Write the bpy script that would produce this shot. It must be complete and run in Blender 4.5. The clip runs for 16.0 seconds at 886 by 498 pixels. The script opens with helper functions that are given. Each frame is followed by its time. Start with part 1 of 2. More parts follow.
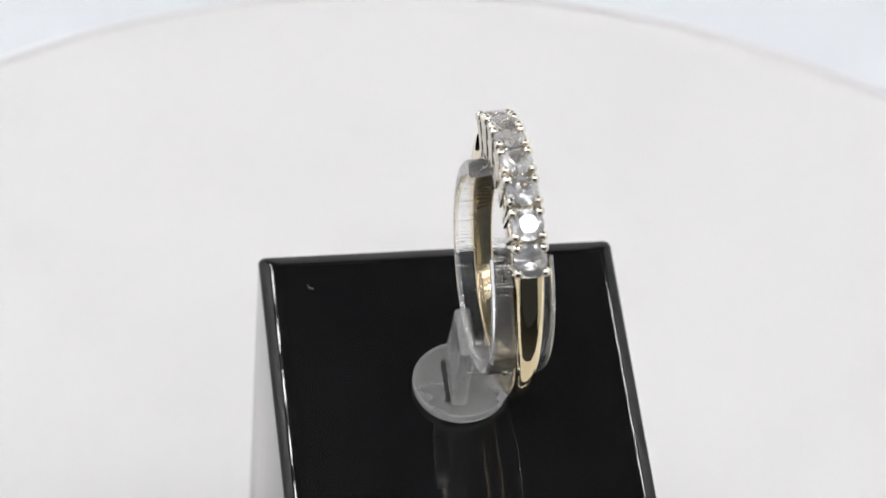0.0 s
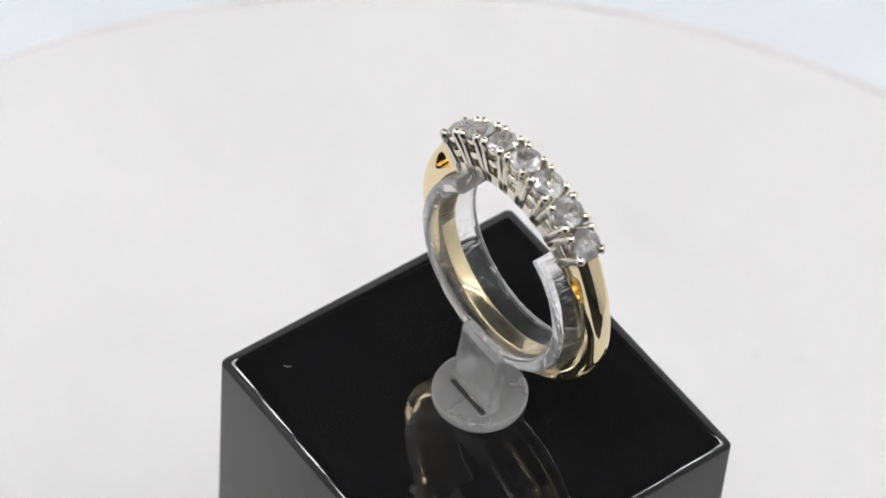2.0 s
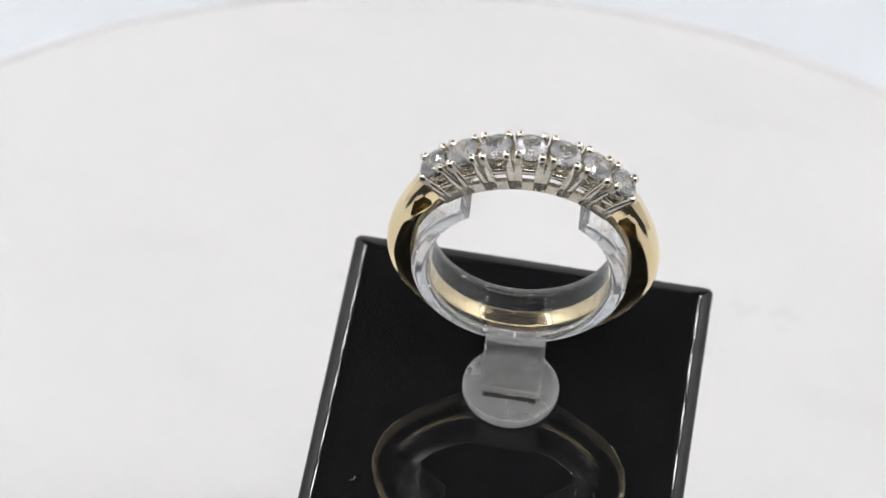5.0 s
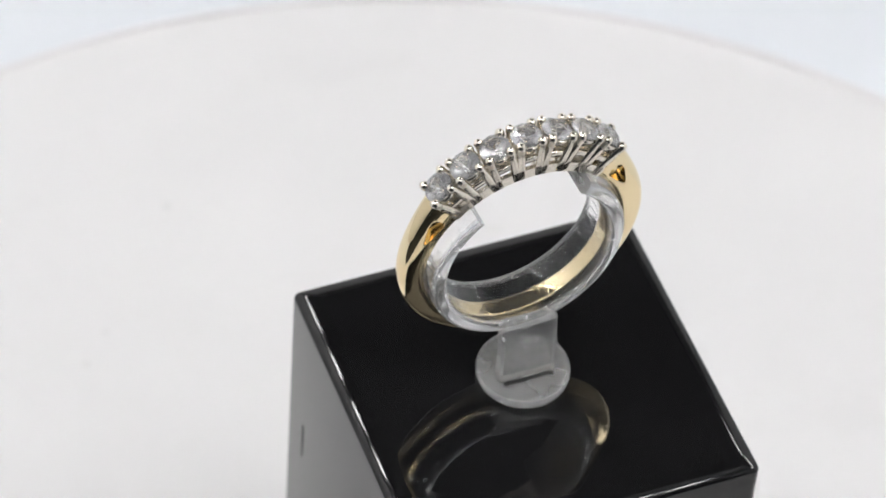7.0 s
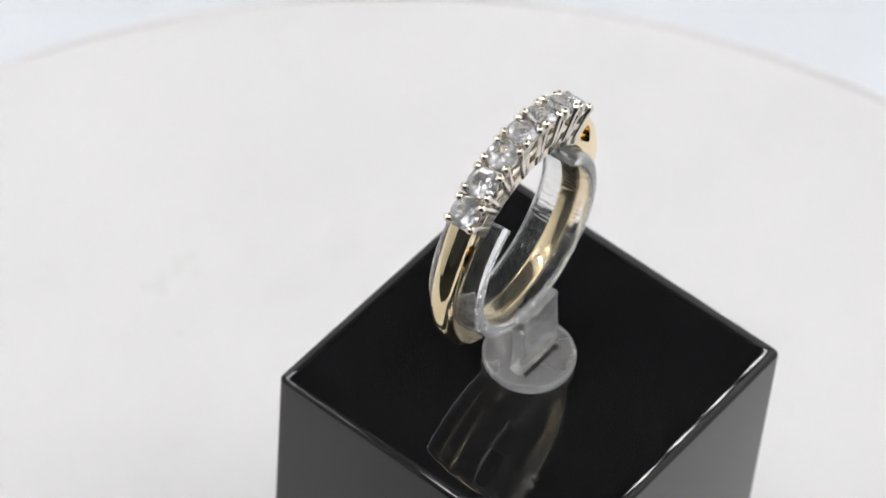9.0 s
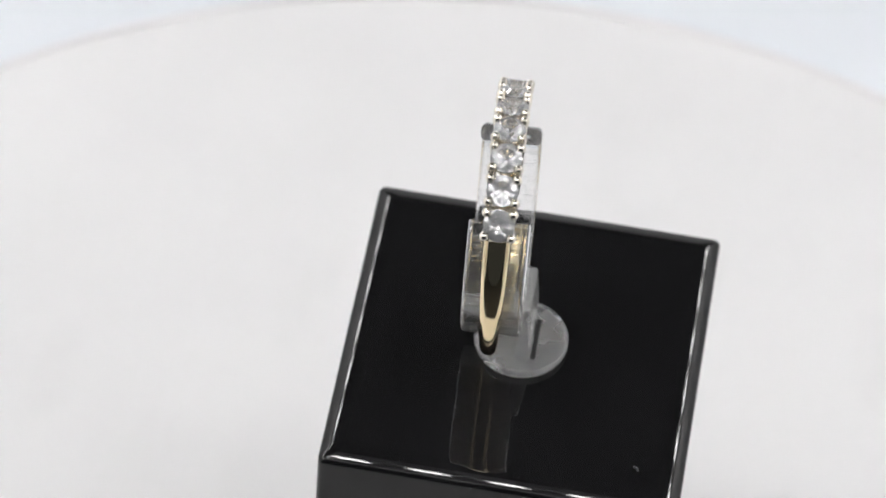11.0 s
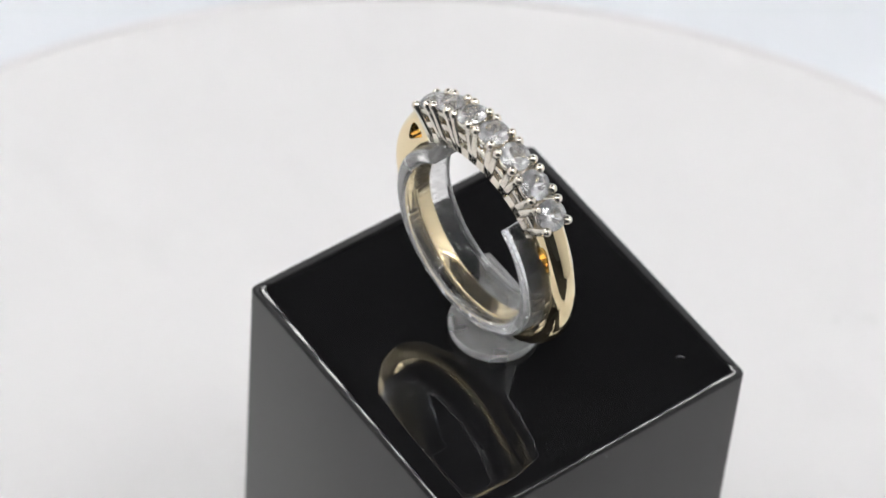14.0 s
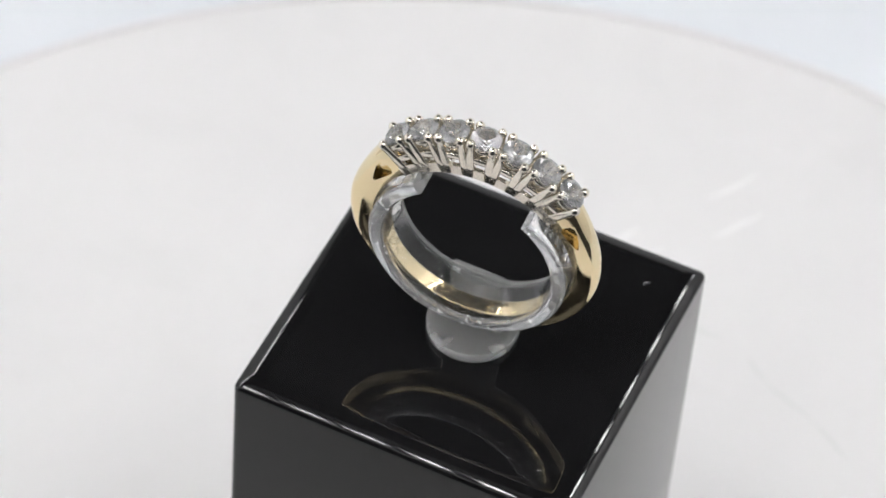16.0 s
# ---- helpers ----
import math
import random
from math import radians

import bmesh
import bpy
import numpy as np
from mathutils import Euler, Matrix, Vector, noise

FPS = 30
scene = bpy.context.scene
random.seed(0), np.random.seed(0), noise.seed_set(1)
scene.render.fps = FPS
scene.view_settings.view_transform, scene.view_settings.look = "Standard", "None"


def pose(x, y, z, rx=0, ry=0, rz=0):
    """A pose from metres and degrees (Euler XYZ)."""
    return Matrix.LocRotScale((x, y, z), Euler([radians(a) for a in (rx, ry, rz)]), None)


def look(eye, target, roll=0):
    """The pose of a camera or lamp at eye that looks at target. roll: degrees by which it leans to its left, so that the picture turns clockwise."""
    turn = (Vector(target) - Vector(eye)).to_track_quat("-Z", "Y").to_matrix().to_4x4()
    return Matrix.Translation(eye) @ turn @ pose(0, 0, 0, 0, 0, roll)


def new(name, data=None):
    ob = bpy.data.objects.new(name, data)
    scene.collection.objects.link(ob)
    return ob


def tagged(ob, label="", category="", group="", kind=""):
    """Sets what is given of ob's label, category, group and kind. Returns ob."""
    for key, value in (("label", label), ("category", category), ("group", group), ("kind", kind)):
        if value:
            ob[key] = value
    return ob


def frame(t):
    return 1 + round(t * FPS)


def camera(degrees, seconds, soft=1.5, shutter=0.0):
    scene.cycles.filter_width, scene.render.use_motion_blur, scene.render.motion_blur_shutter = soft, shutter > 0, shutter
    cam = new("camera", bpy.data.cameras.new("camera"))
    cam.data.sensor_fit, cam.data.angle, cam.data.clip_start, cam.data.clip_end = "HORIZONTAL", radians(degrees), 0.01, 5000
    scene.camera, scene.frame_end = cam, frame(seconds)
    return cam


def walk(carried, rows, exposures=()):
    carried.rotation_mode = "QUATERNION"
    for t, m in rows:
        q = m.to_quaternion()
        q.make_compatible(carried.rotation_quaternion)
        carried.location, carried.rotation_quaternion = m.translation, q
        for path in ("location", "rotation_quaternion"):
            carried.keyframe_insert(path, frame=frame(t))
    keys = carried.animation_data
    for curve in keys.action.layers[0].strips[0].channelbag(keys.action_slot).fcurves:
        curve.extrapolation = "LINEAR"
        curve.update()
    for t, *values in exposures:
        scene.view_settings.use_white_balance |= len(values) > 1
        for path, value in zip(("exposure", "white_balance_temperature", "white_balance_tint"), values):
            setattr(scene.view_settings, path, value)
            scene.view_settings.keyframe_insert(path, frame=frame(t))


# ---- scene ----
cam = camera(12.627, 16.0, soft=1.55)

# camera on a tripod, looking down at the turntable; the axis of the turntable is the z axis
MM = 0.001
EYE = Vector((0.0, -0.20789, 0.32009))
PAN, PITCH = radians(-1.2295), radians(50.1261)
AHEAD = Vector((math.sin(PAN) * math.cos(PITCH), math.cos(PAN) * math.cos(PITCH), -math.sin(PITCH)))


def on_rail(d):
    """The camera moved d metres along its line of sight."""
    return look(EYE + AHEAD * d, EYE + AHEAD, 5.103)


# it settles back by 6.5 mm once, while the focus is reset
walk(cam, [(0.0, on_rail(0.0019)), (3.0, on_rail(0.0019)), (6.1, on_rail(0.0019)), (6.75, on_rail(-0.0046)), (10.0, on_rail(-0.0046)), (16.0, on_rail(-0.0046))])
cam.data.dof.use_dof = True
cam.data.dof.focus_distance = 0.320
cam.data.dof.aperture_fstop = 52

# world: the dim room outside the light box
world = bpy.data.worlds.new("room")
scene.world = world
world.use_nodes = True
world.node_tree.nodes["Background"].inputs[0].default_value = (0.75, 0.85, 1.0, 1)
world.node_tree.nodes["Background"].inputs[1].default_value = 0.04
scene.view_settings.exposure = 0.0
LED_GLOW = 42.6
FILL_GLOW = 2.6


# ---- materials ----
def material(name, colour, rough=0.5, metal=0.0, ior=1.5, **extra):
    m = bpy.data.materials.new(name)
    m.use_nodes = True
    b = m.node_tree.nodes["Principled BSDF"]
    b.inputs["Base Color"].default_value = (*colour, 1)
    b.inputs["Roughness"].default_value = rough
    b.inputs["Metallic"].default_value = metal
    b.inputs["IOR"].default_value = ior
    for k, v in extra.items():
        b.inputs[k.replace("_", " ")].default_value = v
    return m


def node(m, kind, **values):
    n = m.node_tree.nodes.new(kind)
    for k, v in values.items():
        n.inputs[k.replace("_", " ")].default_value = v
    return n


def link(m, a, out, b, inp):
    m.node_tree.links.new(a.outputs[out], b.inputs[inp])


def stretched(m, scale):
    """Object coordinates, scaled axis by axis."""
    c = node(m, "ShaderNodeTexCoord")
    k = node(m, "ShaderNodeMapping")
    k.inputs["Scale"].default_value = scale
    link(m, c, "Object", k, "Vector")
    return k


def noisy(m, scale, stretch=(1, 1, 1), detail=4.0, rough=0.55):
    n = node(m, "ShaderNodeTexNoise", Scale=scale, Detail=detail, Roughness=rough)
    link(m, stretched(m, stretch), "Vector", n, "Vector")
    return n


def ramp(m, source, out, stops):
    r = node(m, "ShaderNodeValToRGB")
    e = r.color_ramp.elements
    for i, (pos, col) in enumerate(stops):
        s = e[i] if i < 2 else e.new(pos)
        s.position, s.color = pos, (*col, 1) if len(col) == 3 else col
    link(m, source, out, r, "Fac")
    return r


def grey(v):
    return (v, v, v)


def bump(m, source, out, strength, distance, after=None):
    b = node(m, "ShaderNodeBump", Strength=strength, Distance=distance)
    link(m, source, out, b, "Height")
    if after:
        link(m, after, "Normal", b, "Normal")
    return b


def bsdf(m):
    return m.node_tree.nodes["Principled BSDF"]


# white satin plastic of the turntable: faint cloudy wear and a fine grain
M_PLATTER = material("white_satin_plastic", grey(0.8), 0.38)
_n = noisy(M_PLATTER, 28, detail=6)
_r = ramp(M_PLATTER, _n, "Fac", [(0.3, (0.785, 0.778, 0.782)), (0.62, (0.815, 0.808, 0.81))])
_p = ramp(M_PLATTER, noisy(M_PLATTER, 42, (1, 1.6, 1), 3), "Fac", [(0.58, grey(1.0)), (0.78, grey(0.955))])
_m = node(M_PLATTER, "ShaderNodeMix")
_m.data_type, _m.blend_type = "RGBA", "MULTIPLY"
_m.inputs["Factor"].default_value = 1.0
M_PLATTER.node_tree.links.new(_r.outputs["Color"], _m.inputs[6])
M_PLATTER.node_tree.links.new(_p.outputs["Color"], _m.inputs[7])
M_PLATTER.node_tree.links.new(_m.outputs[2], bsdf(M_PLATTER).inputs["Base Color"])
_g = noisy(M_PLATTER, 900, detail=2)
link(M_PLATTER, bump(M_PLATTER, _g, "Fac", 0.04, 0.0003), "Normal", bsdf(M_PLATTER), "Normal")

M_RIM = material("pale_lilac_rim_plastic", (0.785, 0.772, 0.785), 0.45)
M_SMUDGE = material("grey_smudge", (0.75, 0.745, 0.745), 0.5)
M_SMEAR = material("faint_grey_smear", (0.765, 0.765, 0.76), 0.45)
M_SCRATCH = material("pale_scuff", (0.90, 0.90, 0.90), 0.5)
M_CRACK = material("grey_scratch", (0.735, 0.74, 0.735), 0.5)

M_SHEET = material("bluish_white_cloth", (0.78, 0.81, 0.85), 0.9)
_n = noisy(M_SHEET, 30)
link(M_SHEET, ramp(M_SHEET, _n, "Fac", [(0.3, (0.76, 0.79, 0.83)), (0.7, (0.80, 0.83, 0.87))]), "Color", bsdf(M_SHEET), "Base Color")
M_WALL = material("white_diffusing_cloth", (0.88, 0.88, 0.88), 0.9)
_n = noisy(M_WALL, 400, (1, 1, 1), 2)
link(M_WALL, bump(M_WALL, _n, "Fac", 0.2, 0.0005), "Normal", bsdf(M_WALL), "Normal")
# for the unseen black sheets that keep the block's mirrored surroundings dark
M_MIRRORED_BLACK = material("mirrored_black", (0.03, 0.03, 0.032), 0.95)
# lighter blotches in the colour stand in for folds reflected by the block
_n = noisy(M_MIRRORED_BLACK, 14, (1, 2.2, 1), 3)
link(M_MIRRORED_BLACK, ramp(M_MIRRORED_BLACK, _n, "Fac", [(0.42, grey(0.010)), (0.66, grey(0.08))]), "Color", bsdf(M_MIRRORED_BLACK), "Base Color")
_n = noisy(M_MIRRORED_BLACK, 500)
link(M_MIRRORED_BLACK, bump(M_MIRRORED_BLACK, _n, "Fac", 0.3, 0.0005), "Normal", bsdf(M_MIRRORED_BLACK), "Normal")

# polished black acrylic; the flanks are a little hazier, with upright machining streaks
M_BLOCK = material("polished_black_acrylic", (0.007, 0.007, 0.0075), 0.01, ior=1.42)
_n = noisy(M_BLOCK, 60, detail=3)
link(M_BLOCK, ramp(M_BLOCK, _n, "Fac", [(0.35, grey(0.004)), (0.75, grey(0.018))]), "Color", bsdf(M_BLOCK), "Roughness")
_w = noisy(M_BLOCK, 45, detail=1)
_b = bump(M_BLOCK, _w, "Fac", 0.03, 0.0006)
_w = noisy(M_BLOCK, 420, detail=2)
link(M_BLOCK, bump(M_BLOCK, _w, "Fac", 0.06, 0.00010, _b), "Normal", bsdf(M_BLOCK), "Normal")
M_FLANK = material("streaked_black_acrylic", (0.006, 0.006, 0.0065), 0.12, ior=1.39)
_n = noisy(M_FLANK, 1400, (1, 1, 0.03), 3)
link(M_FLANK, ramp(M_FLANK, _n, "Fac", [(0.3, grey(0.05)), (0.75, grey(0.14))]), "Color", bsdf(M_FLANK), "Roughness")
link(M_FLANK, ramp(M_FLANK, _n, "Fac", [(0.35, grey(0.002)), (0.7, grey(0.010))]), "Color", bsdf(M_FLANK), "Base Color")
link(M_FLANK, bump(M_FLANK, _n, "Fac", 0.05, 0.00005), "Normal", bsdf(M_FLANK), "Normal")
M_SEAM = material("dark_seam", (0.01, 0.01, 0.01), 0.6)
M_LINT = material("pale_lint", (0.25, 0.25, 0.26), 0.8)

# clear moulded plastic of the band, with fine cross scratches
M_CLEAR = material("clear_plastic", (0.98, 0.98, 0.98), 0.03, ior=1.27, Transmission_Weight=0.985)
_c = node(M_CLEAR, "ShaderNodeTexCoord")
_s = node(M_CLEAR, "ShaderNodeSeparateXYZ")
link(M_CLEAR, _c, "Object", _s, "Vector")
_a = node(M_CLEAR, "ShaderNodeMath")
_a.operation = "ARCTAN2"
link(M_CLEAR, _s, "X", _a, 0)
link(M_CLEAR, _s, "Z", _a, 1)
_v = node(M_CLEAR, "ShaderNodeCombineXYZ")
_k = node(M_CLEAR, "ShaderNodeMath")
_k.operation = "MULTIPLY"
_k.inputs[1].default_value = 60.0
link(M_CLEAR, _a, "Value", _k, 0)
_y = node(M_CLEAR, "ShaderNodeMath")
_y.operation = "MULTIPLY"
_y.inputs[1].default_value = 420.0
link(M_CLEAR, _s, "Y", _y, 0)
link(M_CLEAR, _k, "Value", _v, "X")
link(M_CLEAR, _y, "Value", _v, "Y")
_n = node(M_CLEAR, "ShaderNodeTexNoise", Scale=1.0, Detail=3.0, Roughness=0.6)
link(M_CLEAR, _v, "Vector", _n, "Vector")
link(M_CLEAR, ramp(M_CLEAR, _n, "Fac", [(0.56, grey(0.0)), (0.78, grey(0.13))]), "Color", bsdf(M_CLEAR), "Roughness")
link(M_CLEAR, bump(M_CLEAR, ramp(M_CLEAR, _n, "Fac", [(0.58, grey(0)), (0.74, grey(1))]), "Color", 0.4, 0.0001), "Normal", bsdf(M_CLEAR), "Normal")

M_FROST = material("cut_edge_plastic", (0.97, 0.97, 0.97), 0.1, ior=1.49, Transmission_Weight=0.79)
_n = noisy(M_FROST, 1100, detail=4)
link(M_FROST, ramp(M_FROST, _n, "Fac", [(0.42, grey(0.0)), (0.7, grey(0.34))]), "Color", bsdf(M_FROST), "Roughness")
link(M_FROST, bump(M_FROST, _n, "Fac", 0.25, 0.0001), "Normal", bsdf(M_FROST), "Normal")

# hazy, slightly milky plastic of the foot and the stem
M_HAZY = material("hazy_plastic", (0.93, 0.93, 0.93), 0.25, ior=1.44, Transmission_Weight=0.84)
_n = noisy(M_HAZY, 260, detail=2)
link(M_HAZY, ramp(M_HAZY, _n, "Fac", [(0.35, grey(0.18)), (0.7, grey(0.3))]), "Color", bsdf(M_HAZY), "Roughness")

M_GOLD = material("yellow_gold", (0.86, 0.715, 0.45), 0.07, 1.0)
_n = noisy(M_GOLD, 700, (1, 1, 1), 5)
link(M_GOLD, ramp(M_GOLD, _n, "Fac", [(0.4, grey(0.045)), (0.75, grey(0.12))]), "Color", bsdf(M_GOLD), "Roughness")
link(M_GOLD, bump(M_GOLD, _n, "Fac", 0.04, 0.00005), "Normal", bsdf(M_GOLD), "Normal")
M_WHITE_GOLD = material("white_gold", (0.80, 0.745, 0.65), 0.1, 1.0)
_n = noisy(M_WHITE_GOLD, 900, (1, 1, 1), 4)
link(M_WHITE_GOLD, ramp(M_WHITE_GOLD, _n, "Fac", [(0.4, grey(0.17)), (0.75, grey(0.32))]), "Color", bsdf(M_WHITE_GOLD), "Roughness")
M_DIAMOND = material("diamond", (0.985, 0.985, 0.99), 0.005, ior=1.75, Transmission_Weight=0.89)
M_ENGRAVED = material("engraved_gold", (0.09, 0.055, 0.02), 0.5, 0.4)
M_HOUSING = material("grey_painted_metal", (0.12, 0.12, 0.12), 0.4)
M_LED = material("lit_diode", (0.9, 0.9, 0.9), 0.4)
# glow of the added fill panel, not one of the box's own lights
M_FILL = material("fill_panel_glow", (0.85, 0.85, 0.85), 0.6)
bsdf(M_FILL).inputs["Emission Color"].default_value = (1.0, 0.99, 0.985, 1)
bsdf(M_FILL).inputs["Emission Strength"].default_value = FILL_GLOW
bsdf(M_LED).inputs["Emission Color"].default_value = (1.0, 0.99, 0.99, 1)
bsdf(M_LED).inputs["Emission Strength"].default_value = LED_GLOW
M_DARK = material("dark_room_cloth", (0.03, 0.03, 0.033), 0.95)
_n = noisy(M_DARK, 300)
link(M_DARK, bump(M_DARK, _n, "Fac", 0.3, 0.0005), "Normal", bsdf(M_DARK), "Normal")


# ---- mesh helpers ----
def part(name, bm, mat, parent, label="", smooth=True, basis=None, kind=""):
    """Links a bmesh as one mesh object under a thing or a part."""
    me = bpy.data.meshes.new(name)
    bmesh.ops.recalc_face_normals(bm, faces=bm.faces)
    bm.to_mesh(me)
    bm.free()
    for mt in mat if isinstance(mat, (list, tuple)) else (mat,):
        me.materials.append(mt)
    if smooth:
        for p in me.polygons:
            p.use_smooth = True
    ob = new(name, me)
    ob.parent = parent
    if basis is not None:
        ob.matrix_basis = basis
    return tagged(ob, label=label, kind=kind)


def again(ob, parent, basis):
    """The same piece once more, on the same mesh."""
    o = new(ob.name.split(".")[0], ob.data)
    o.parent = parent
    o.matrix_basis = basis
    return o


def thing(name, label, category, group="", kind=""):
    return tagged(new(name), label=label, category=category, group=group, kind=kind)


def lathe(profile, steps=64, closed=True):
    """Turns a profile of (r, z) about the z axis; points at r = 0 close it."""
    bm = bmesh.new()
    rings = []
    for r, z in profile:
        if r < 1e-9:
            rings.append([bm.verts.new((0, 0, z))])
        else:
            rings.append([bm.verts.new((r * math.cos(2 * math.pi * i / steps), r * math.sin(2 * math.pi * i / steps), z)) for i in range(steps)])
    for a, b in zip(rings, rings[1:]):
        for i in range(steps):
            j = (i + 1) % steps
            q = [a[i % len(a)], a[j % len(a)], b[j % len(b)], b[i % len(b)]]
            q = list(dict.fromkeys(q))
            if len(q) > 2:
                bm.faces.new(q)
    return bm


def box(bm, x0, x1, y0, y1, z0, z1):
    v = [bm.verts.new((x, y, z)) for x in (x0, x1) for y in (y0, y1) for z in (z0, z1)]
    for f in ((0, 1, 3, 2), (4, 6, 7, 5), (0, 4, 5, 1), (2, 3, 7, 6), (0, 2, 6, 4), (1, 5, 7, 3)):
        bm.faces.new([v[i] for i in f])
    return bm


def bevelled_box(x0, x1, y0, y1, z0, z1, r, segments=3):
    bm = box(bmesh.new(), x0, x1, y0, y1, z0, z1)
    bmesh.ops.bevel(bm, geom=bm.edges[:], offset=r, segments=segments, profile=0.5, affect="EDGES")
    return bm


def arc_band(angles, section, close=False):
    """Sweeps a closed section round the y axis. section(a) gives (radius, y) pairs; a = 0 is the top (z), towards +x."""
    bm = bmesh.new()
    rows = []
    for a in angles:
        rows.append([bm.verts.new((r * math.sin(a), y, r * math.cos(a))) for r, y in section(a)])
    n = len(rows[0])
    for p, q in zip(rows, rows[1:]):
        for i in range(n):
            j = (i + 1) % n
            bm.faces.new((p[i], p[j], q[j], q[i]))
    if not close:
        bm.faces.new(rows[0])
        bm.faces.new(rows[-1][::-1])
    return bm


def steps(a, b, n):
    return [a + (b - a) * i / (n - 1) for i in range(n)]


def rounded_section(r0, r1, half, dome, corner):
    """A band's section: flat inside with eased corners, domed outside."""
    pts = []
    for k in range(4):
        t = math.pi / 2 * k / 3
        pts.append((r0 + corner * (1 - math.sin(t)), -half + corner * (1 - math.cos(t))))
    for k in range(4):
        t = math.pi / 2 * (1 - k / 3)
        pts.append((r0 + corner * (1 - math.sin(t)), half - corner * (1 - math.cos(t))))
    for k in range(1, 10):
        s = math.cos(math.pi * k / 10)
        pts.append((r1 - dome + dome * math.sqrt(max(0.0, 1 - s * s)), half * (abs(s) ** 0.8) * (1 if s > 0 else -1)))
    return pts


def smooth_step(a, b, x):
    t = min(1.0, max(0.0, (x - a) / (b - a)))
    return t * t * (3 - 2 * t)


# ---- the light box ----
FLOOR = -0.022
BOX_X, BOX_BACK, BOX_FRONT, BOX_TOP = 0.24, 0.40, -0.19, 0.34


def build_light_box():
    bm = box(bmesh.new(), -0.6, 0.6, -0.55, 0.6, FLOOR - 0.03, FLOOR - 0.001)
    tagged(part("desk", bm, M_DARK, None, smooth=False), "dark desk under the light box", "desk", kind="structure")
    bm = box(bmesh.new(), -BOX_X - 0.01, BOX_X + 0.01, -0.105, BOX_BACK + 0.01, FLOOR - 0.001, FLOOR)
    tagged(part("floor", bm, M_SHEET, None, smooth=False), "bluish white cloth sheet lying under the turntable", "floor", kind="structure")
    # above h the north side is unseen black, added to darken the block's reflection
    h = 0.235
    white, black = "white diffusing cloth wall of the light box", "unseen black sheet added above the back wall to darken the reflection in the block"
    for name, b, mat, label in (
            ("wall_north", (-BOX_X, BOX_X, BOX_BACK, BOX_BACK + 0.01, FLOOR, h), M_WALL, white),
            ("mirrored_black_north", (-BOX_X, BOX_X, BOX_BACK, BOX_BACK + 0.01, h + 0.001, BOX_TOP), M_MIRRORED_BLACK, black),
            ("wall_west", (-BOX_X - 0.01, -BOX_X - 0.001, BOX_FRONT, BOX_BACK + 0.01, FLOOR, BOX_TOP), M_WALL, white),
            ("wall_east", (BOX_X + 0.001, BOX_X + 0.01, BOX_FRONT, BOX_BACK + 0.01, FLOOR, BOX_TOP), M_WALL, white)):
        tagged(part(name, box(bmesh.new(), *b), mat, None, smooth=False), label, "wall", kind="structure")
    # the back half of the roof is black only for the block to mirror
    for name, y0, y1, mat, label in (("ceiling_front", BOX_FRONT, 0.0, M_WALL, "white cloth roof of the light box"), ("mirrored_black_roof", 0.001, BOX_BACK + 0.01, M_MIRRORED_BLACK, "unseen black roof piece added to darken the reflection in the block")):
        tagged(part(name, box(bmesh.new(), -BOX_X - 0.01, BOX_X + 0.01, y0, y1, BOX_TOP + 0.001, BOX_TOP + 0.012), mat, None, smooth=False), label, "ceiling", kind="structure")


def build_led_bars():
    """Bars of bare diodes under the roof of the box, and an added fill panel."""
    # unseen fill light, added so that the stones and metal look brighter
    t = thing("fill_panel", "unseen fill panel added under the roof to brighten the stones", "light panel")
    t.matrix_world = pose(0, -0.132, BOX_TOP - 0.012)
    part("frame", bevelled_box(-0.205, 0.205, -0.023, 0.023, 0.0, 0.0125, 0.002, 2), M_HOUSING, t, smooth=False)
    part("diffuser", bevelled_box(-0.2, 0.2, -0.0195, 0.0195, -0.0015, 0.0005, 0.0004, 1), M_FILL, t, smooth=False)
    led = None
    for x, y, turn, n in ((-0.205, 0.15, 90, 24), (0.205, 0.15, 90, 24), (0.0, -0.055, 0, 18)):
        t = thing("led_bar", "grey bar of lit diodes under the light box roof", "light bar", "bars of diodes")
        t.matrix_world = pose(x, y, BOX_TOP - 0.016, 0, 0, turn)
        half = 0.009 * n + 0.008
        part("housing", bevelled_box(-half, half, -0.014, 0.014, 0, 0.0165, 0.002, 2), M_HOUSING, t, smooth=False)
        for i in range(n):
            m = pose(0.018 * (i - (n - 1) / 2), 0, -0.0008)
            if led is None:
                led = part("diode", bevelled_box(-0.004, 0.004, -0.008, 0.008, -0.001, 0.001, 0.0004, 1), M_LED, t, smooth=False, basis=m)
            else:
                again(led, t, m)


# ---- turntable ----
PLATTER_R = 0.0969


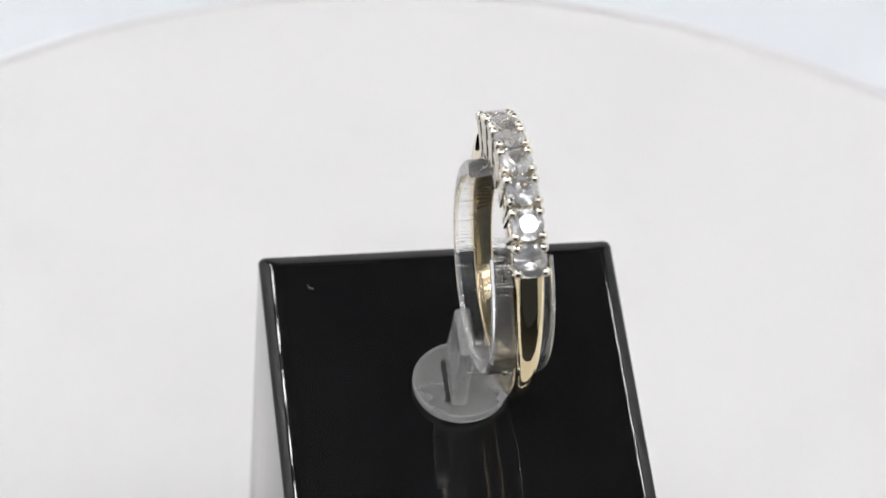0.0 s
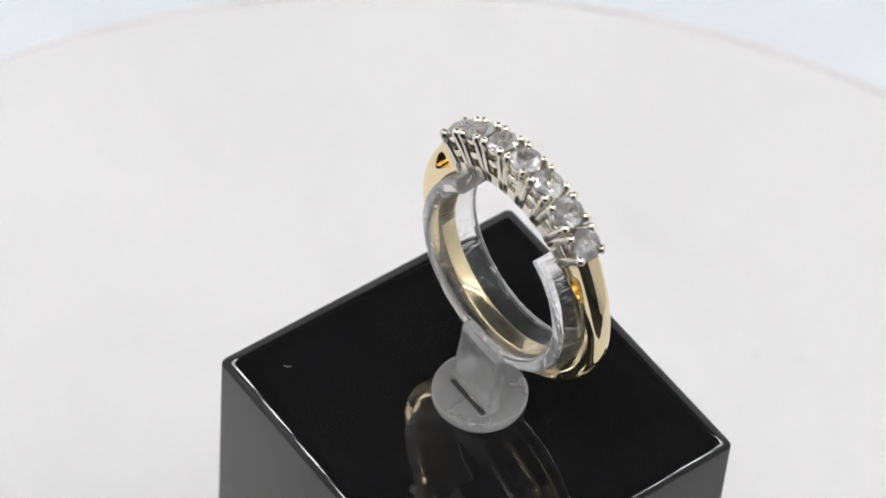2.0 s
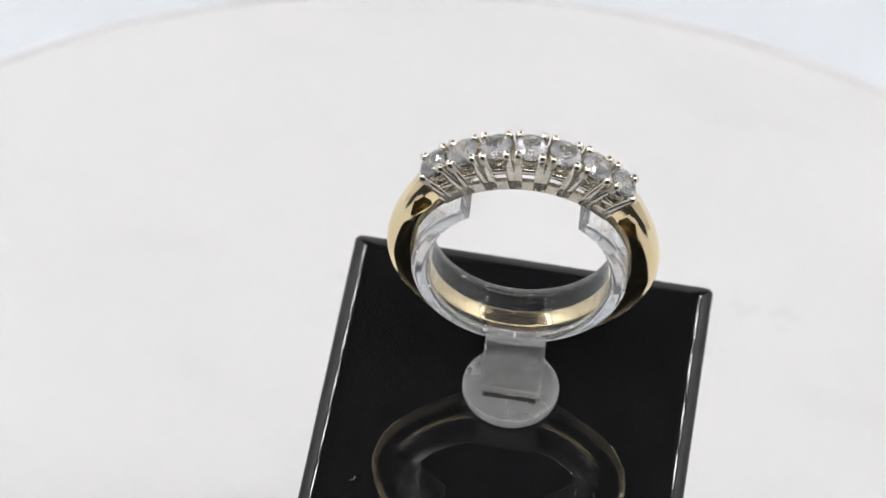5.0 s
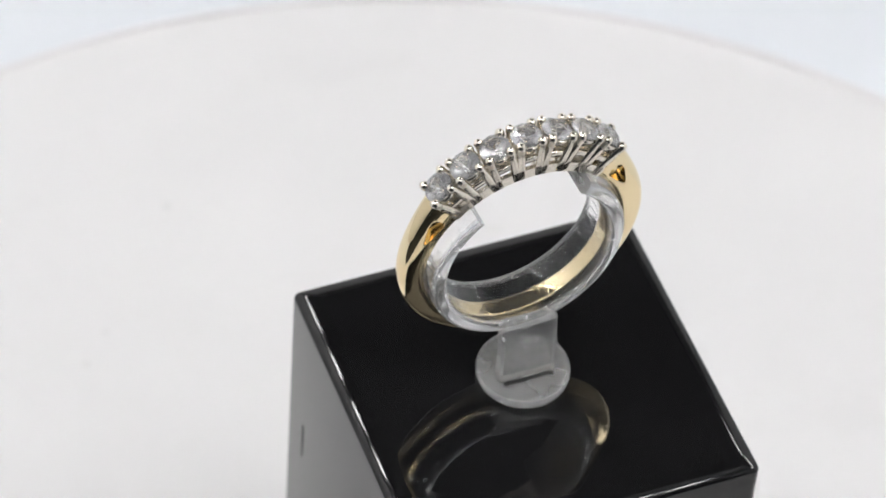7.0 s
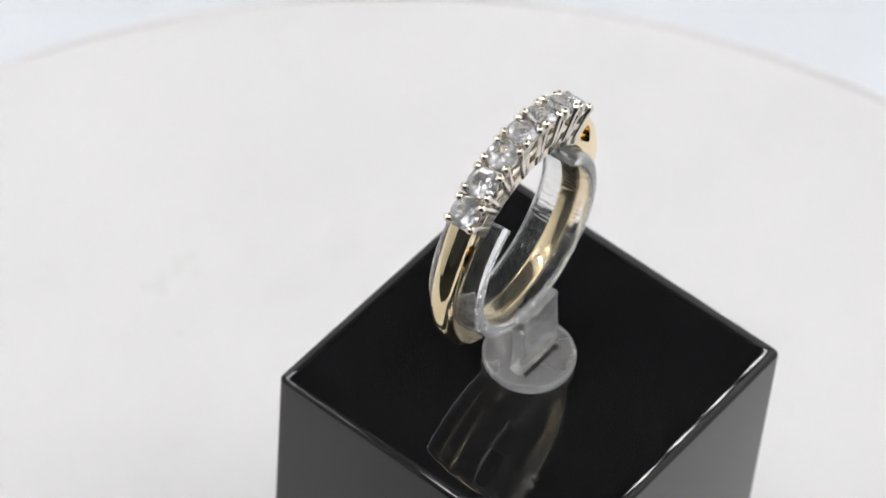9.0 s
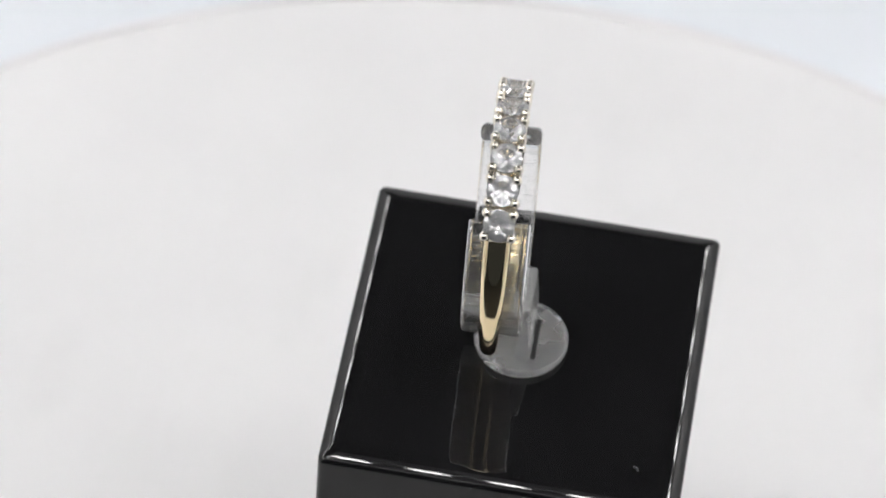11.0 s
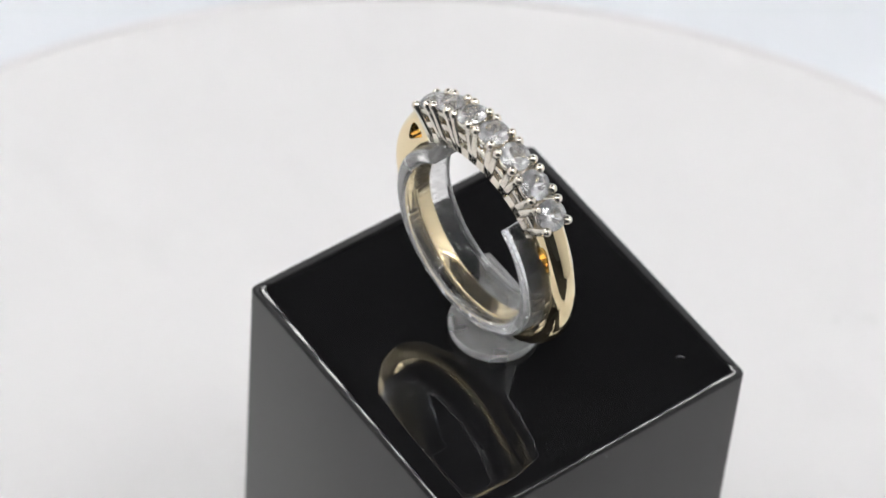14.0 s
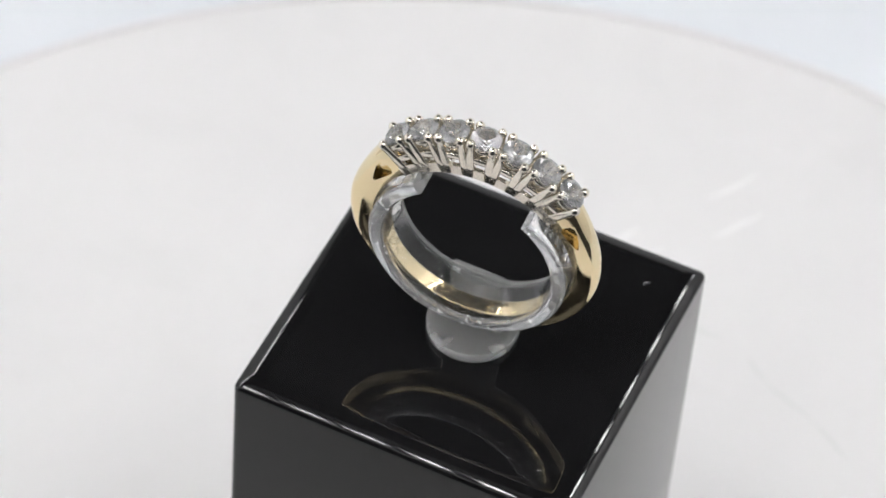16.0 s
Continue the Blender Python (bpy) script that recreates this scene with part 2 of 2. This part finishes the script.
def build_turntable():
    t = thing("turntable", "round white satin plastic turntable with faint scuffs", "turntable")
    e = 0.0012
    prof = [(0, FLOOR + 0.004), (PLATTER_R - 0.004, FLOOR + 0.004), (PLATTER_R - 0.002, FLOOR + 0.006), (PLATTER_R - 0.0002, -e * 2)]
    prof += [(PLATTER_R - e + e * math.cos(a), -e + e * math.sin(a)) for a in steps(0, math.pi / 2, 5)]
    prof += [(PLATTER_R * 0.6, 0), (PLATTER_R * 0.3, 0), (0, 0)]
    part("platter", lathe(prof, 160), M_PLATTER, t)
    w = 0.0011
    part("rim", lathe([(PLATTER_R - w, -0.0002), (PLATTER_R - w, 0.00012), (PLATTER_R - w * 0.5, 0.00018), (PLATTER_R - 0.0002, 0.0001), (PLATTER_R + 0.0003, -0.0006), (PLATTER_R + 0.0003, -0.002), (PLATTER_R - 0.0004, -0.002)], 160), M_RIM, t, "pale lilac edge trim")
    foot = [(0, FLOOR), (PLATTER_R * 0.8, FLOOR), (PLATTER_R * 0.8, FLOOR + 0.0038), (0, FLOOR + 0.0038)]
    part("base", lathe(foot, 96), M_RIM, t, smooth=False)

    def streak(name, mat, x0, y0, x1, y1, w, label):
        bm = bmesh.new()
        d = Vector((x1 - x0, y1 - y0, 0))
        n = Vector((-d.y, d.x, 0)).normalized()
        left, right = [], []
        for s in steps(0, 1, 9):
            c = Vector((x0, y0, 0)) + d * s + n * (noise.noise((x0 * 300 + s * 3, y0, 0)) * w)
            k = w * (0.15 + math.sin(math.pi * s) * 0.5)
            left.append(bm.verts.new((c + n * k) * MM + Vector((0, 0, 0.00006))))
            right.append(bm.verts.new((c - n * k) * MM + Vector((0, 0, 0.00006))))
        for i in range(8):
            bm.faces.new((left[i], left[i + 1], right[i + 1], right[i]))
        part(name, bm, mat, t, label, smooth=False)

    def spot(x, y, r):
        bm = bmesh.new()
        ring = [bm.verts.new((x * MM + r * MM * (1 + 0.3 * noise.noise((x + i, y, 0))) * math.cos(i * math.pi / 6), y * MM + r * MM * math.sin(i * math.pi / 6), 0.00008)) for i in range(12)]
        bm.faces.new(ring)
        part("smudge", bm, M_SMUDGE, t, smooth=False)

    for x, y, r in ((-4.8, 70.8, 0.55), (-19.2, 53.2, 0.45), (-16.1, 56.6, 0.4), (18.5, -63.5, 0.45), (19.0, 51.0, 0.4), (20.6, 51.2, 0.25)):
        spot(x, y, r)
    for x0, y0, x1, y1 in ((10.5, -62.9, 8.5, -66.1), (7.5, -61.5, 5.1, -65.1), (3.7, -73.4, 0.1, -79.2), (1.0, -68.7, -2.7, -74.2)):
        streak("scuff", M_SCRATCH, x0, y0, x1, y1, 0.45, "pale scuff")
    for x0, y0, x1, y1, w in ((20.6, 57.3, 23.6, 56.6, 1.6), (24.6, 57.2, 28.2, 57.4, 1.2), (25.8, 55.6, 26.8, 55.2, 0.7), (27.2, -43.0, 25.4, -45.4, 0.6), (17.6, -65.6, 15.4, -66.6, 1.1)):
        streak("smear", M_SMEAR, x0, y0, x1, y1, w, "faint grey smear")
    for x0, y0, x1, y1 in ((-0.3, -56.1, -5.4, -56.6), (-8.5, -55.4, -11.3, -53.3), (-11.3, -53.3, -17.6, -50.8), (-17.6, -50.8, -22.6, -48.0)):
        streak("scratch", M_CRACK, x0, y0, x1, y1, 0.35, "faint grey scratch")
    return t


# ---- display block ----
BLOCK = Vector((2.52, -2.96, 0)) * MM
BLOCK_H = 57.23 * MM


def build_block():
    t = thing("display_block", "tall polished black acrylic display block standing on the turntable", "display block")
    hx, hy, corner = 15.42 * MM, 15.14 * MM, 0.6 * MM
    bm = bmesh.new()
    rows = []
    # the top falls away gently towards its edges, then turns over a tight round
    tight, wide, turn = 0.5 * MM, 4.4 * MM, radians(28)
    levels = [(0.4 * MM, 0.0), (0.0, 0.4 * MM), (0.0, BLOCK_H * 0.5)]
    rise = tight * math.cos(turn) + wide * (1 - math.cos(turn))
    levels += [(tight * (1 - math.sin(a)), BLOCK_H - rise + tight * math.cos(a)) for a in steps(math.pi / 2, turn, 8)]
    levels += [(tight * (1 - math.sin(turn)) + wide * (math.sin(turn) - math.sin(a)), BLOCK_H - wide * (1 - math.cos(a))) for a in steps(turn * 0.93, 0.0, 14)]
    for inset, z in levels:
        row = []
        for k, (sx, sy) in enumerate(((1, 1), (-1, 1), (-1, -1), (1, -1))):
            for j in range(7):
                a = math.pi / 2 * (k + j / 6)
                row.append(bm.verts.new((sx * (hx - inset - corner) + corner * math.cos(a), sy * (hy - inset - corner) + corner * math.sin(a), z)))
        rows.append(row)
    n = len(rows[0])
    for i, (p, q) in enumerate(zip(rows, rows[1:])):
        for j in range(n):
            f = bm.faces.new((p[j], p[(j + 1) % n], q[(j + 1) % n], q[j]))
            f.material_index = 1 if i < 4 else 0
    bm.faces.new(rows[0][::-1])
    bm.faces.new(rows[-1])
    ob = part("body", bm, (M_BLOCK, M_FLANK), t)
    ob.data.polygons[len(ob.data.polygons) - 1].use_smooth = False
    part("seam", box(bmesh.new(), -hx - 0.00003, -hx + 0.0001, 11.15 * MM, 11.35 * MM, BLOCK_H - 18.8 * MM, BLOCK_H - 14.6 * MM), M_SEAM, t, "thin dark upright seam mark", smooth=False)
    for x, y, a in ((-11.4, -11.2, 0.4), (-11.2, -11.0, 1.3)):
        bm = bevelled_box(-0.2 * MM, 0.2 * MM, -0.04 * MM, 0.04 * MM, 0, 0.05 * MM, 0.015 * MM, 1)
        part("speck", bm, M_LINT, t, "pale speck of lint", basis=pose(x * MM, y * MM, BLOCK_H, 0, 0, math.degrees(a)))
    return t


# ---- clip that holds the ring ----
RING = Vector((2.01, -0.02, 14.89)) * MM
RING_TURN = (-0.86, -0.42, 3.26)
DISC = Vector((2.51, -2.62, 0)) * MM


def build_clip():
    t = thing("ring_clip", "clear plastic ring clip with a round foot on the black block", "ring clip")
    up = BLOCK_H
    r = 4.0
    prof = [(0, 0.02), (r - 0.25, 0.02), (r - 0.05, 0.12), (r, 0.35), (r, 0.75), (r - 0.1, 0.92), (r - 0.3, 0.95), (r - 0.5, 0.9), (r - 0.62, 0.72), (0, 0.7)]
    part("foot", lathe([(a * MM, b * MM) for a, b in prof], 72), M_HAZY, t, "round hazy plastic foot with a raised lip")
    bm = bmesh.new()
    rows = []
    for s in steps(0, 1, 10):
        z = 0.75 + s * 6.4
        w = 2.55 - 0.1 * s
        y0 = -1.0 + 0.35 * smooth_step(0.3, 1.0, s)
        th = 1.25
        rows.append([bm.verts.new((x * MM, y * MM, z * MM)) for x, y in ((-w, y0 + 0.2), (-w + 0.2, y0), (w - 0.2, y0), (w, y0 + 0.2), (w, y0 + th - 0.2), (w - 0.2, y0 + th), (-w + 0.2, y0 + th), (-w, y0 + th - 0.2))])
    for p, q in zip(rows, rows[1:]):
        for i in range(8):
            j = (i + 1) % 8
            bm.faces.new((p[i], p[j], q[j], q[i]))
    bm.faces.new(rows[0][::-1])
    bm.faces.new(rows[-1])
    part("stem", bm, M_HAZY, t, "flat hazy plastic stem", smooth=False)
    part("slot", bevelled_box(-2.2 * MM, 2.2 * MM, -1.45 * MM, -1.03 * MM, 0.705 * MM, 0.74 * MM, 0.01 * MM, 1), M_SEAM, t, "dark slot at the stem's foot", smooth=False)

    def section(a):
        r0, r1, h, c = 7.35 * MM, 8.68 * MM, 2.5 * MM, 0.45 * MM
        pts = []
        for r, y, turn in ((r0 + c, -h + c, 180), (r0 + c, h - c, 90), (r1 - c, h - c, 0), (r1 - c, -h + c, -90)):
            for k in range(5):
                q = radians(turn + 90 - 22.5 * k)
                pts.append((r + c * math.cos(q), y + c * math.sin(q)))
        return pts

    bm = arc_band(steps(radians(36), radians(324), 110), section)
    m = Matrix.Translation(RING - DISC) @ pose(0, 0, 0, *RING_TURN)
    for f in bm.faces:
        f.normal_update()
        f.material_index = 1 if abs(f.normal.y) > 0.5 or len(f.verts) > 4 else 0
    ob = part("band", bm, (M_CLEAR, M_FROST), t, "open clear plastic band, scratched crosswise", basis=m)
    ob.data.set_sharp_from_angle(angle=radians(45))
    return t


# ---- the ring ----
STONES = 7
PITCH_A = radians(14.59)


def brilliant(d):
    """A round brilliant cut: table, crown, girdle, pavilion."""
    bm = bmesh.new()
    r = d / 2
    z_t, z_g, z_p = 0.32 * r, 0.03 * r, -0.86 * r
    table = [bm.verts.new((0.57 * r * math.cos(i * math.pi / 4), 0.57 * r * math.sin(i * math.pi / 4), z_t)) for i in range(8)]
    star = [bm.verts.new((0.8 * r * math.cos((i + 0.5) * math.pi / 4), 0.8 * r * math.sin((i + 0.5) * math.pi / 4), 0.2 * r)) for i in range(8)]
    gird = [bm.verts.new((r * math.cos(i * math.pi / 8), r * math.sin(i * math.pi / 8), z_g)) for i in range(16)]
    low = [bm.verts.new((r * math.cos(i * math.pi / 8), r * math.sin(i * math.pi / 8), -z_g)) for i in range(16)]
    mid = [bm.verts.new((0.28 * r * math.cos((i + 0.5) * math.pi / 4), 0.28 * r * math.sin((i + 0.5) * math.pi / 4), z_p * 0.72)) for i in range(8)]
    tip = bm.verts.new((0, 0, z_p))
    bm.faces.new(table)
    for i in range(8):
        j = (i + 1) % 8
        bm.faces.new((table[i], star[i], table[j]))
        g0, g1, g2 = gird[2 * i], gird[2 * i + 1], gird[(2 * i + 2) % 16]
        bm.faces.new((star[i], g0, g1))
        bm.faces.new((star[i], g1, g2))
        bm.faces.new((table[j], star[i], g2))
        bm.faces.new((table[j], g2, star[j]))
        l0, l1, l2 = low[2 * i], low[2 * i + 1], low[(2 * i + 2) % 16]
        bm.faces.new((l0, mid[i], l1))
        bm.faces.new((l1, mid[i], l2))
        bm.faces.new((mid[i], tip, mid[j], l2))
    for i in range(16):
        j = (i + 1) % 16
        bm.faces.new((gird[i], low[i], low[j], gird[j]))
    return bm


def prong_mesh(foot, top, tip_r):
    """A claw: a broad flat post that narrows to a rounded bead folded over the stone."""
    bm = bmesh.new()
    foot, top = Vector(foot), Vector(top)
    d = (top - foot).normalized()
    ex = Vector((1, 0, 0)) - d * d.x
    ex.normalize()
    ey = d.cross(ex)
    path = [(0.0, 0.34, 0.26), (0.3, 0.36, 0.27), (0.52, 0.37, 0.28), (0.7, 0.36, 0.3), (0.86, 0.35, 0.33), (0.95, 0.39, 0.39), (1.0, tip_r / MM, tip_r / MM)]
    rings = []
    for s, a, b in path:
        flat = 1 - smooth_step(0.5, 0.9, s)
        ring = []
        for i in range(12):
            t = (i + 0.5) * math.pi / 6
            c, n = math.cos(t), math.sin(t)
            p = 1 - 0.45 * flat
            c, n = math.copysign(abs(c) ** p, c), math.copysign(abs(n) ** p, n)
            ring.append(bm.verts.new(foot.lerp(top, s) + (ex * a * c + ey * b * n) * MM))
        rings.append(ring)
    for k in (0.4, 0.75, 0.93):
        w = tip_r * math.sqrt(1 - k * k)
        rings.append([bm.verts.new(top + d * k * tip_r + (ex * math.cos((i + 0.5) * math.pi / 6) + ey * math.sin((i + 0.5) * math.pi / 6)) * w) for i in range(12)])
    end = bm.verts.new(top + d * tip_r)
    for a, b in zip(rings, rings[1:]):
        for i in range(12):
            j = (i + 1) % 12
            bm.faces.new((a[i], a[j], b[j], b[i]))
    for i in range(12):
        bm.faces.new((rings[-1][i], rings[-1][(i + 1) % 12], end))
    bm.faces.new(rings[0][::-1])
    return bm


def shank_width(a):
    """Half the axial width of the gold band, at the angle a from the top."""
    k = smooth_step(radians(45), radians(120), abs(a))
    return (1.1 - 0.32 * k) * MM


def shank_outer(a):
    swell = 0.95 * math.exp(-(math.degrees(abs(a)) - 45) / 16)
    j = smooth_step(radians(75), radians(165), abs(a))
    return (10.82 + swell - 0.65 * j + 0.25 * max(0.0, math.sin(a))) * MM


def build_ring():
    t = thing("ring", "yellow gold ring with seven white stones in white gold claws", "ring")
    r_in = 8.75 * MM
    def shank(a):
        b = a if a <= math.pi else a - 2 * math.pi
        return rounded_section(r_in, shank_outer(b), shank_width(b), 0.8 * MM, 0.15 * MM)

    start = radians(45)
    gold = part("shank", arc_band(steps(start, 2 * math.pi - start, 150), shank), M_GOLD, t)
    # a pocket in each flank of both shoulders
    outline = ((50.0, 9.7), (50.4, 10.45), (52.0, 10.72), (55.5, 10.62), (59.5, 10.34), (64.0, 10.02), (65.2, 9.85), (64.0, 9.66), (58.0, 9.42), (52.0, 9.32))
    bm = bmesh.new()
    for side in (1, -1):
        for flank in (1, -1):
            near = [bm.verts.new((side * p * MM * math.sin(radians(a)), flank * 0.25 * MM, p * MM * math.cos(radians(a)))) for a, p in outline]
            far = [bm.verts.new((v.co.x, flank * 2.0 * MM, v.co.z)) for v in near]
            bm.faces.new(near)
            bm.faces.new(far[::-1])
            for i in range(len(near)):
                j = (i + 1) % len(near)
                bm.faces.new((near[i], far[i], far[j], near[j]))
    cutter = part("cutter", bm, M_GOLD, None)
    cut = gold.modifiers.new("pockets", "BOOLEAN")
    cut.operation, cut.object, cut.solver = "DIFFERENCE", cutter, "EXACT"
    bpy.context.view_layer.update()
    carved = bpy.data.meshes.new_from_object(gold.evaluated_get(bpy.context.evaluated_depsgraph_get()))
    gold.modifiers.clear()
    gold.data = carved
    for p in carved.polygons:
        p.use_smooth = True
    carved.set_sharp_from_angle(angle=radians(40))
    bpy.data.objects.remove(cutter)
    # worn engraving inside the shank, too small to read
    mark = None
    for side in (1, -1):
        for i, a in enumerate(steps(radians(50), radians(104), 19)):
            m = Matrix.Rotation(side * a, 4, "Y") @ pose(0, 0.12 * MM * math.sin(i * 2.3), r_in, 0, 0, (i * 37) % 44 - 22)
            if mark is None:
                mark = part("engraving", bevelled_box(-0.12 * MM, 0.12 * MM, -0.55 * MM, 0.55 * MM, -0.05 * MM, 0.05 * MM, 0.01 * MM, 1), M_ENGRAVED, t, "worn dark engraved stroke", basis=m)
            else:
                again(mark, t, m)

    head = tagged(new("head"), label="row of white gold claw settings")
    head.parent = t
    edge = radians(45.3)

    def rail(y0, r0, r1):
        return lambda a: [(r0 * MM, (y0 - 0.24) * MM), (r0 * MM, (y0 + 0.24) * MM), (r1 * MM, (y0 + 0.2) * MM), (r1 * MM, (y0 - 0.2) * MM)]

    for y in (-0.95, 0.95):
        part("lower_rail", arc_band(steps(-edge, edge, 60), rail(y, 8.76, 9.65)), M_WHITE_GOLD, head, smooth=False)
    # the claws and stones stand on an arc whose centre is a little above the centre of the shank
    lift = 1.6
    centre = Matrix.Translation((0, 0, lift * MM))

    def foot_height(a, r=8.85):
        return -lift * math.cos(a) + math.sqrt(r * r - (lift * math.sin(a)) ** 2)

    for i in range(STONES + 1):
        a = max(-0.84, min(0.84, (i - STONES / 2) * PITCH_A))
        z = foot_height(a)
        part("bridge", bevelled_box(-0.3 * MM, 0.3 * MM, -0.8 * MM, 0.8 * MM, z * MM, (z + 0.5) * MM, 0.05 * MM, 1), M_WHITE_GOLD, head, smooth=False, basis=centre @ Matrix.Rotation(a, 4, "Y"))
    r_g = 10.93
    shared = {}

    def piece(key, name, bm_maker, mat, m, label="", smooth=True):
        if key in shared:
            ob = again(shared[key], head, m)
            return tagged(ob, label=label)
        shared[key] = part(name, bm_maker(), mat, head, label, smooth, m)
        return shared[key]

    prof = [(0.8, 9.3), (1.18, 10.25), (1.29, 10.7), (1.08, 10.66), (0.95, 10.3), (0.62, 9.3), (0.8, 9.3)]
    for i in range(STONES):
        m = centre @ Matrix.Rotation((i - 3) * PITCH_A, 4, "Y")
        spin = Matrix.Translation((0, 0, r_g * MM)) @ pose(0, 0, 0, 1.5 * math.sin(i * 2.1), 1.5 * math.cos(i * 1.7), 11 + 17 * i)
        piece("stone", "stone", lambda: brilliant(2.62 * MM), M_DIAMOND, m @ spin, "round white brilliant-cut stone", False)
        piece("seat", "seat", lambda: lathe([(a * MM, b * MM) for a, b in prof], 24), M_WHITE_GOLD, m)
        for sy in (-1, 1):
            piece(("bar", sy), "crossbar", lambda: bevelled_box(-0.85 * MM, 0.85 * MM, (sy * 1.04 - 0.17) * MM, (sy * 1.04 + 0.17) * MM, 8.9 * MM, 9.5 * MM, 0.1 * MM, 2), M_WHITE_GOLD, m)
            for sx in (-1, 1):
                z = foot_height((i - 3) * PITCH_A + sx * 0.09, 8.83)
                part("claw", prong_mesh((sx * 0.76 * MM, sy * 1.02 * MM, z * MM), (sx * 0.95 * MM, sy * 1.07 * MM, 10.98 * MM), 0.41 * MM), M_WHITE_GOLD, head, basis=m)
    return t


build_light_box()
build_led_bars()
turntable = build_turntable()
block = build_block()
clip = build_clip()
ring = build_ring()

# the turn of the table: degrees of lean about x and y, and of lag, at some seconds
WOBBLE = (
    (0.0, -0.12, 0.08, -0.26), (1.0, -0.10, 0.02, -0.41), (2.5, 0.09, -0.04, -0.27), (6.0, 0.01, -0.19, -0.08), (6.5, -0.24, -0.17, -0.30), (7.0, -0.28, -0.22, -0.30), (7.5, 0.02, -0.06, -0.24), (8.5, -0.08, 0.03, -0.23), (12.0, 0.09, -0.01, 0.06), (13.0, 0.08, 0.10, -0.06), (14.5, -0.06, 0.04, 0.32), (16.0, -0.03, 0.04, -0.36))


def table_pose(t):
    tt = [w[0] for w in WOBBLE]
    tx, ty, lag = (float(np.interp(t, tt, [w[k] for w in WOBBLE])) for k in (1, 2, 3))
    return pose(0, 0, 0, tx, ty, 0) @ pose(0, 0, 0, 0, 0, 9.869 + 14.9042 * (t - 5.9) + lag)


def motions():
    places = (
        (turntable, Matrix.Identity(4)),
        (block, Matrix.Translation(BLOCK)),
        (clip, Matrix.Translation(DISC + Vector((0, 0, BLOCK_H)))),
        (ring, Matrix.Translation(RING + Vector((0, 0, BLOCK_H))) @ pose(0, 0, 0, *RING_TURN)))
    times = [0.5 * i for i in range(33)]
    for ob, local in places:
        walk(ob, [(t, table_pose(t) @ local) for t in times])


motions()
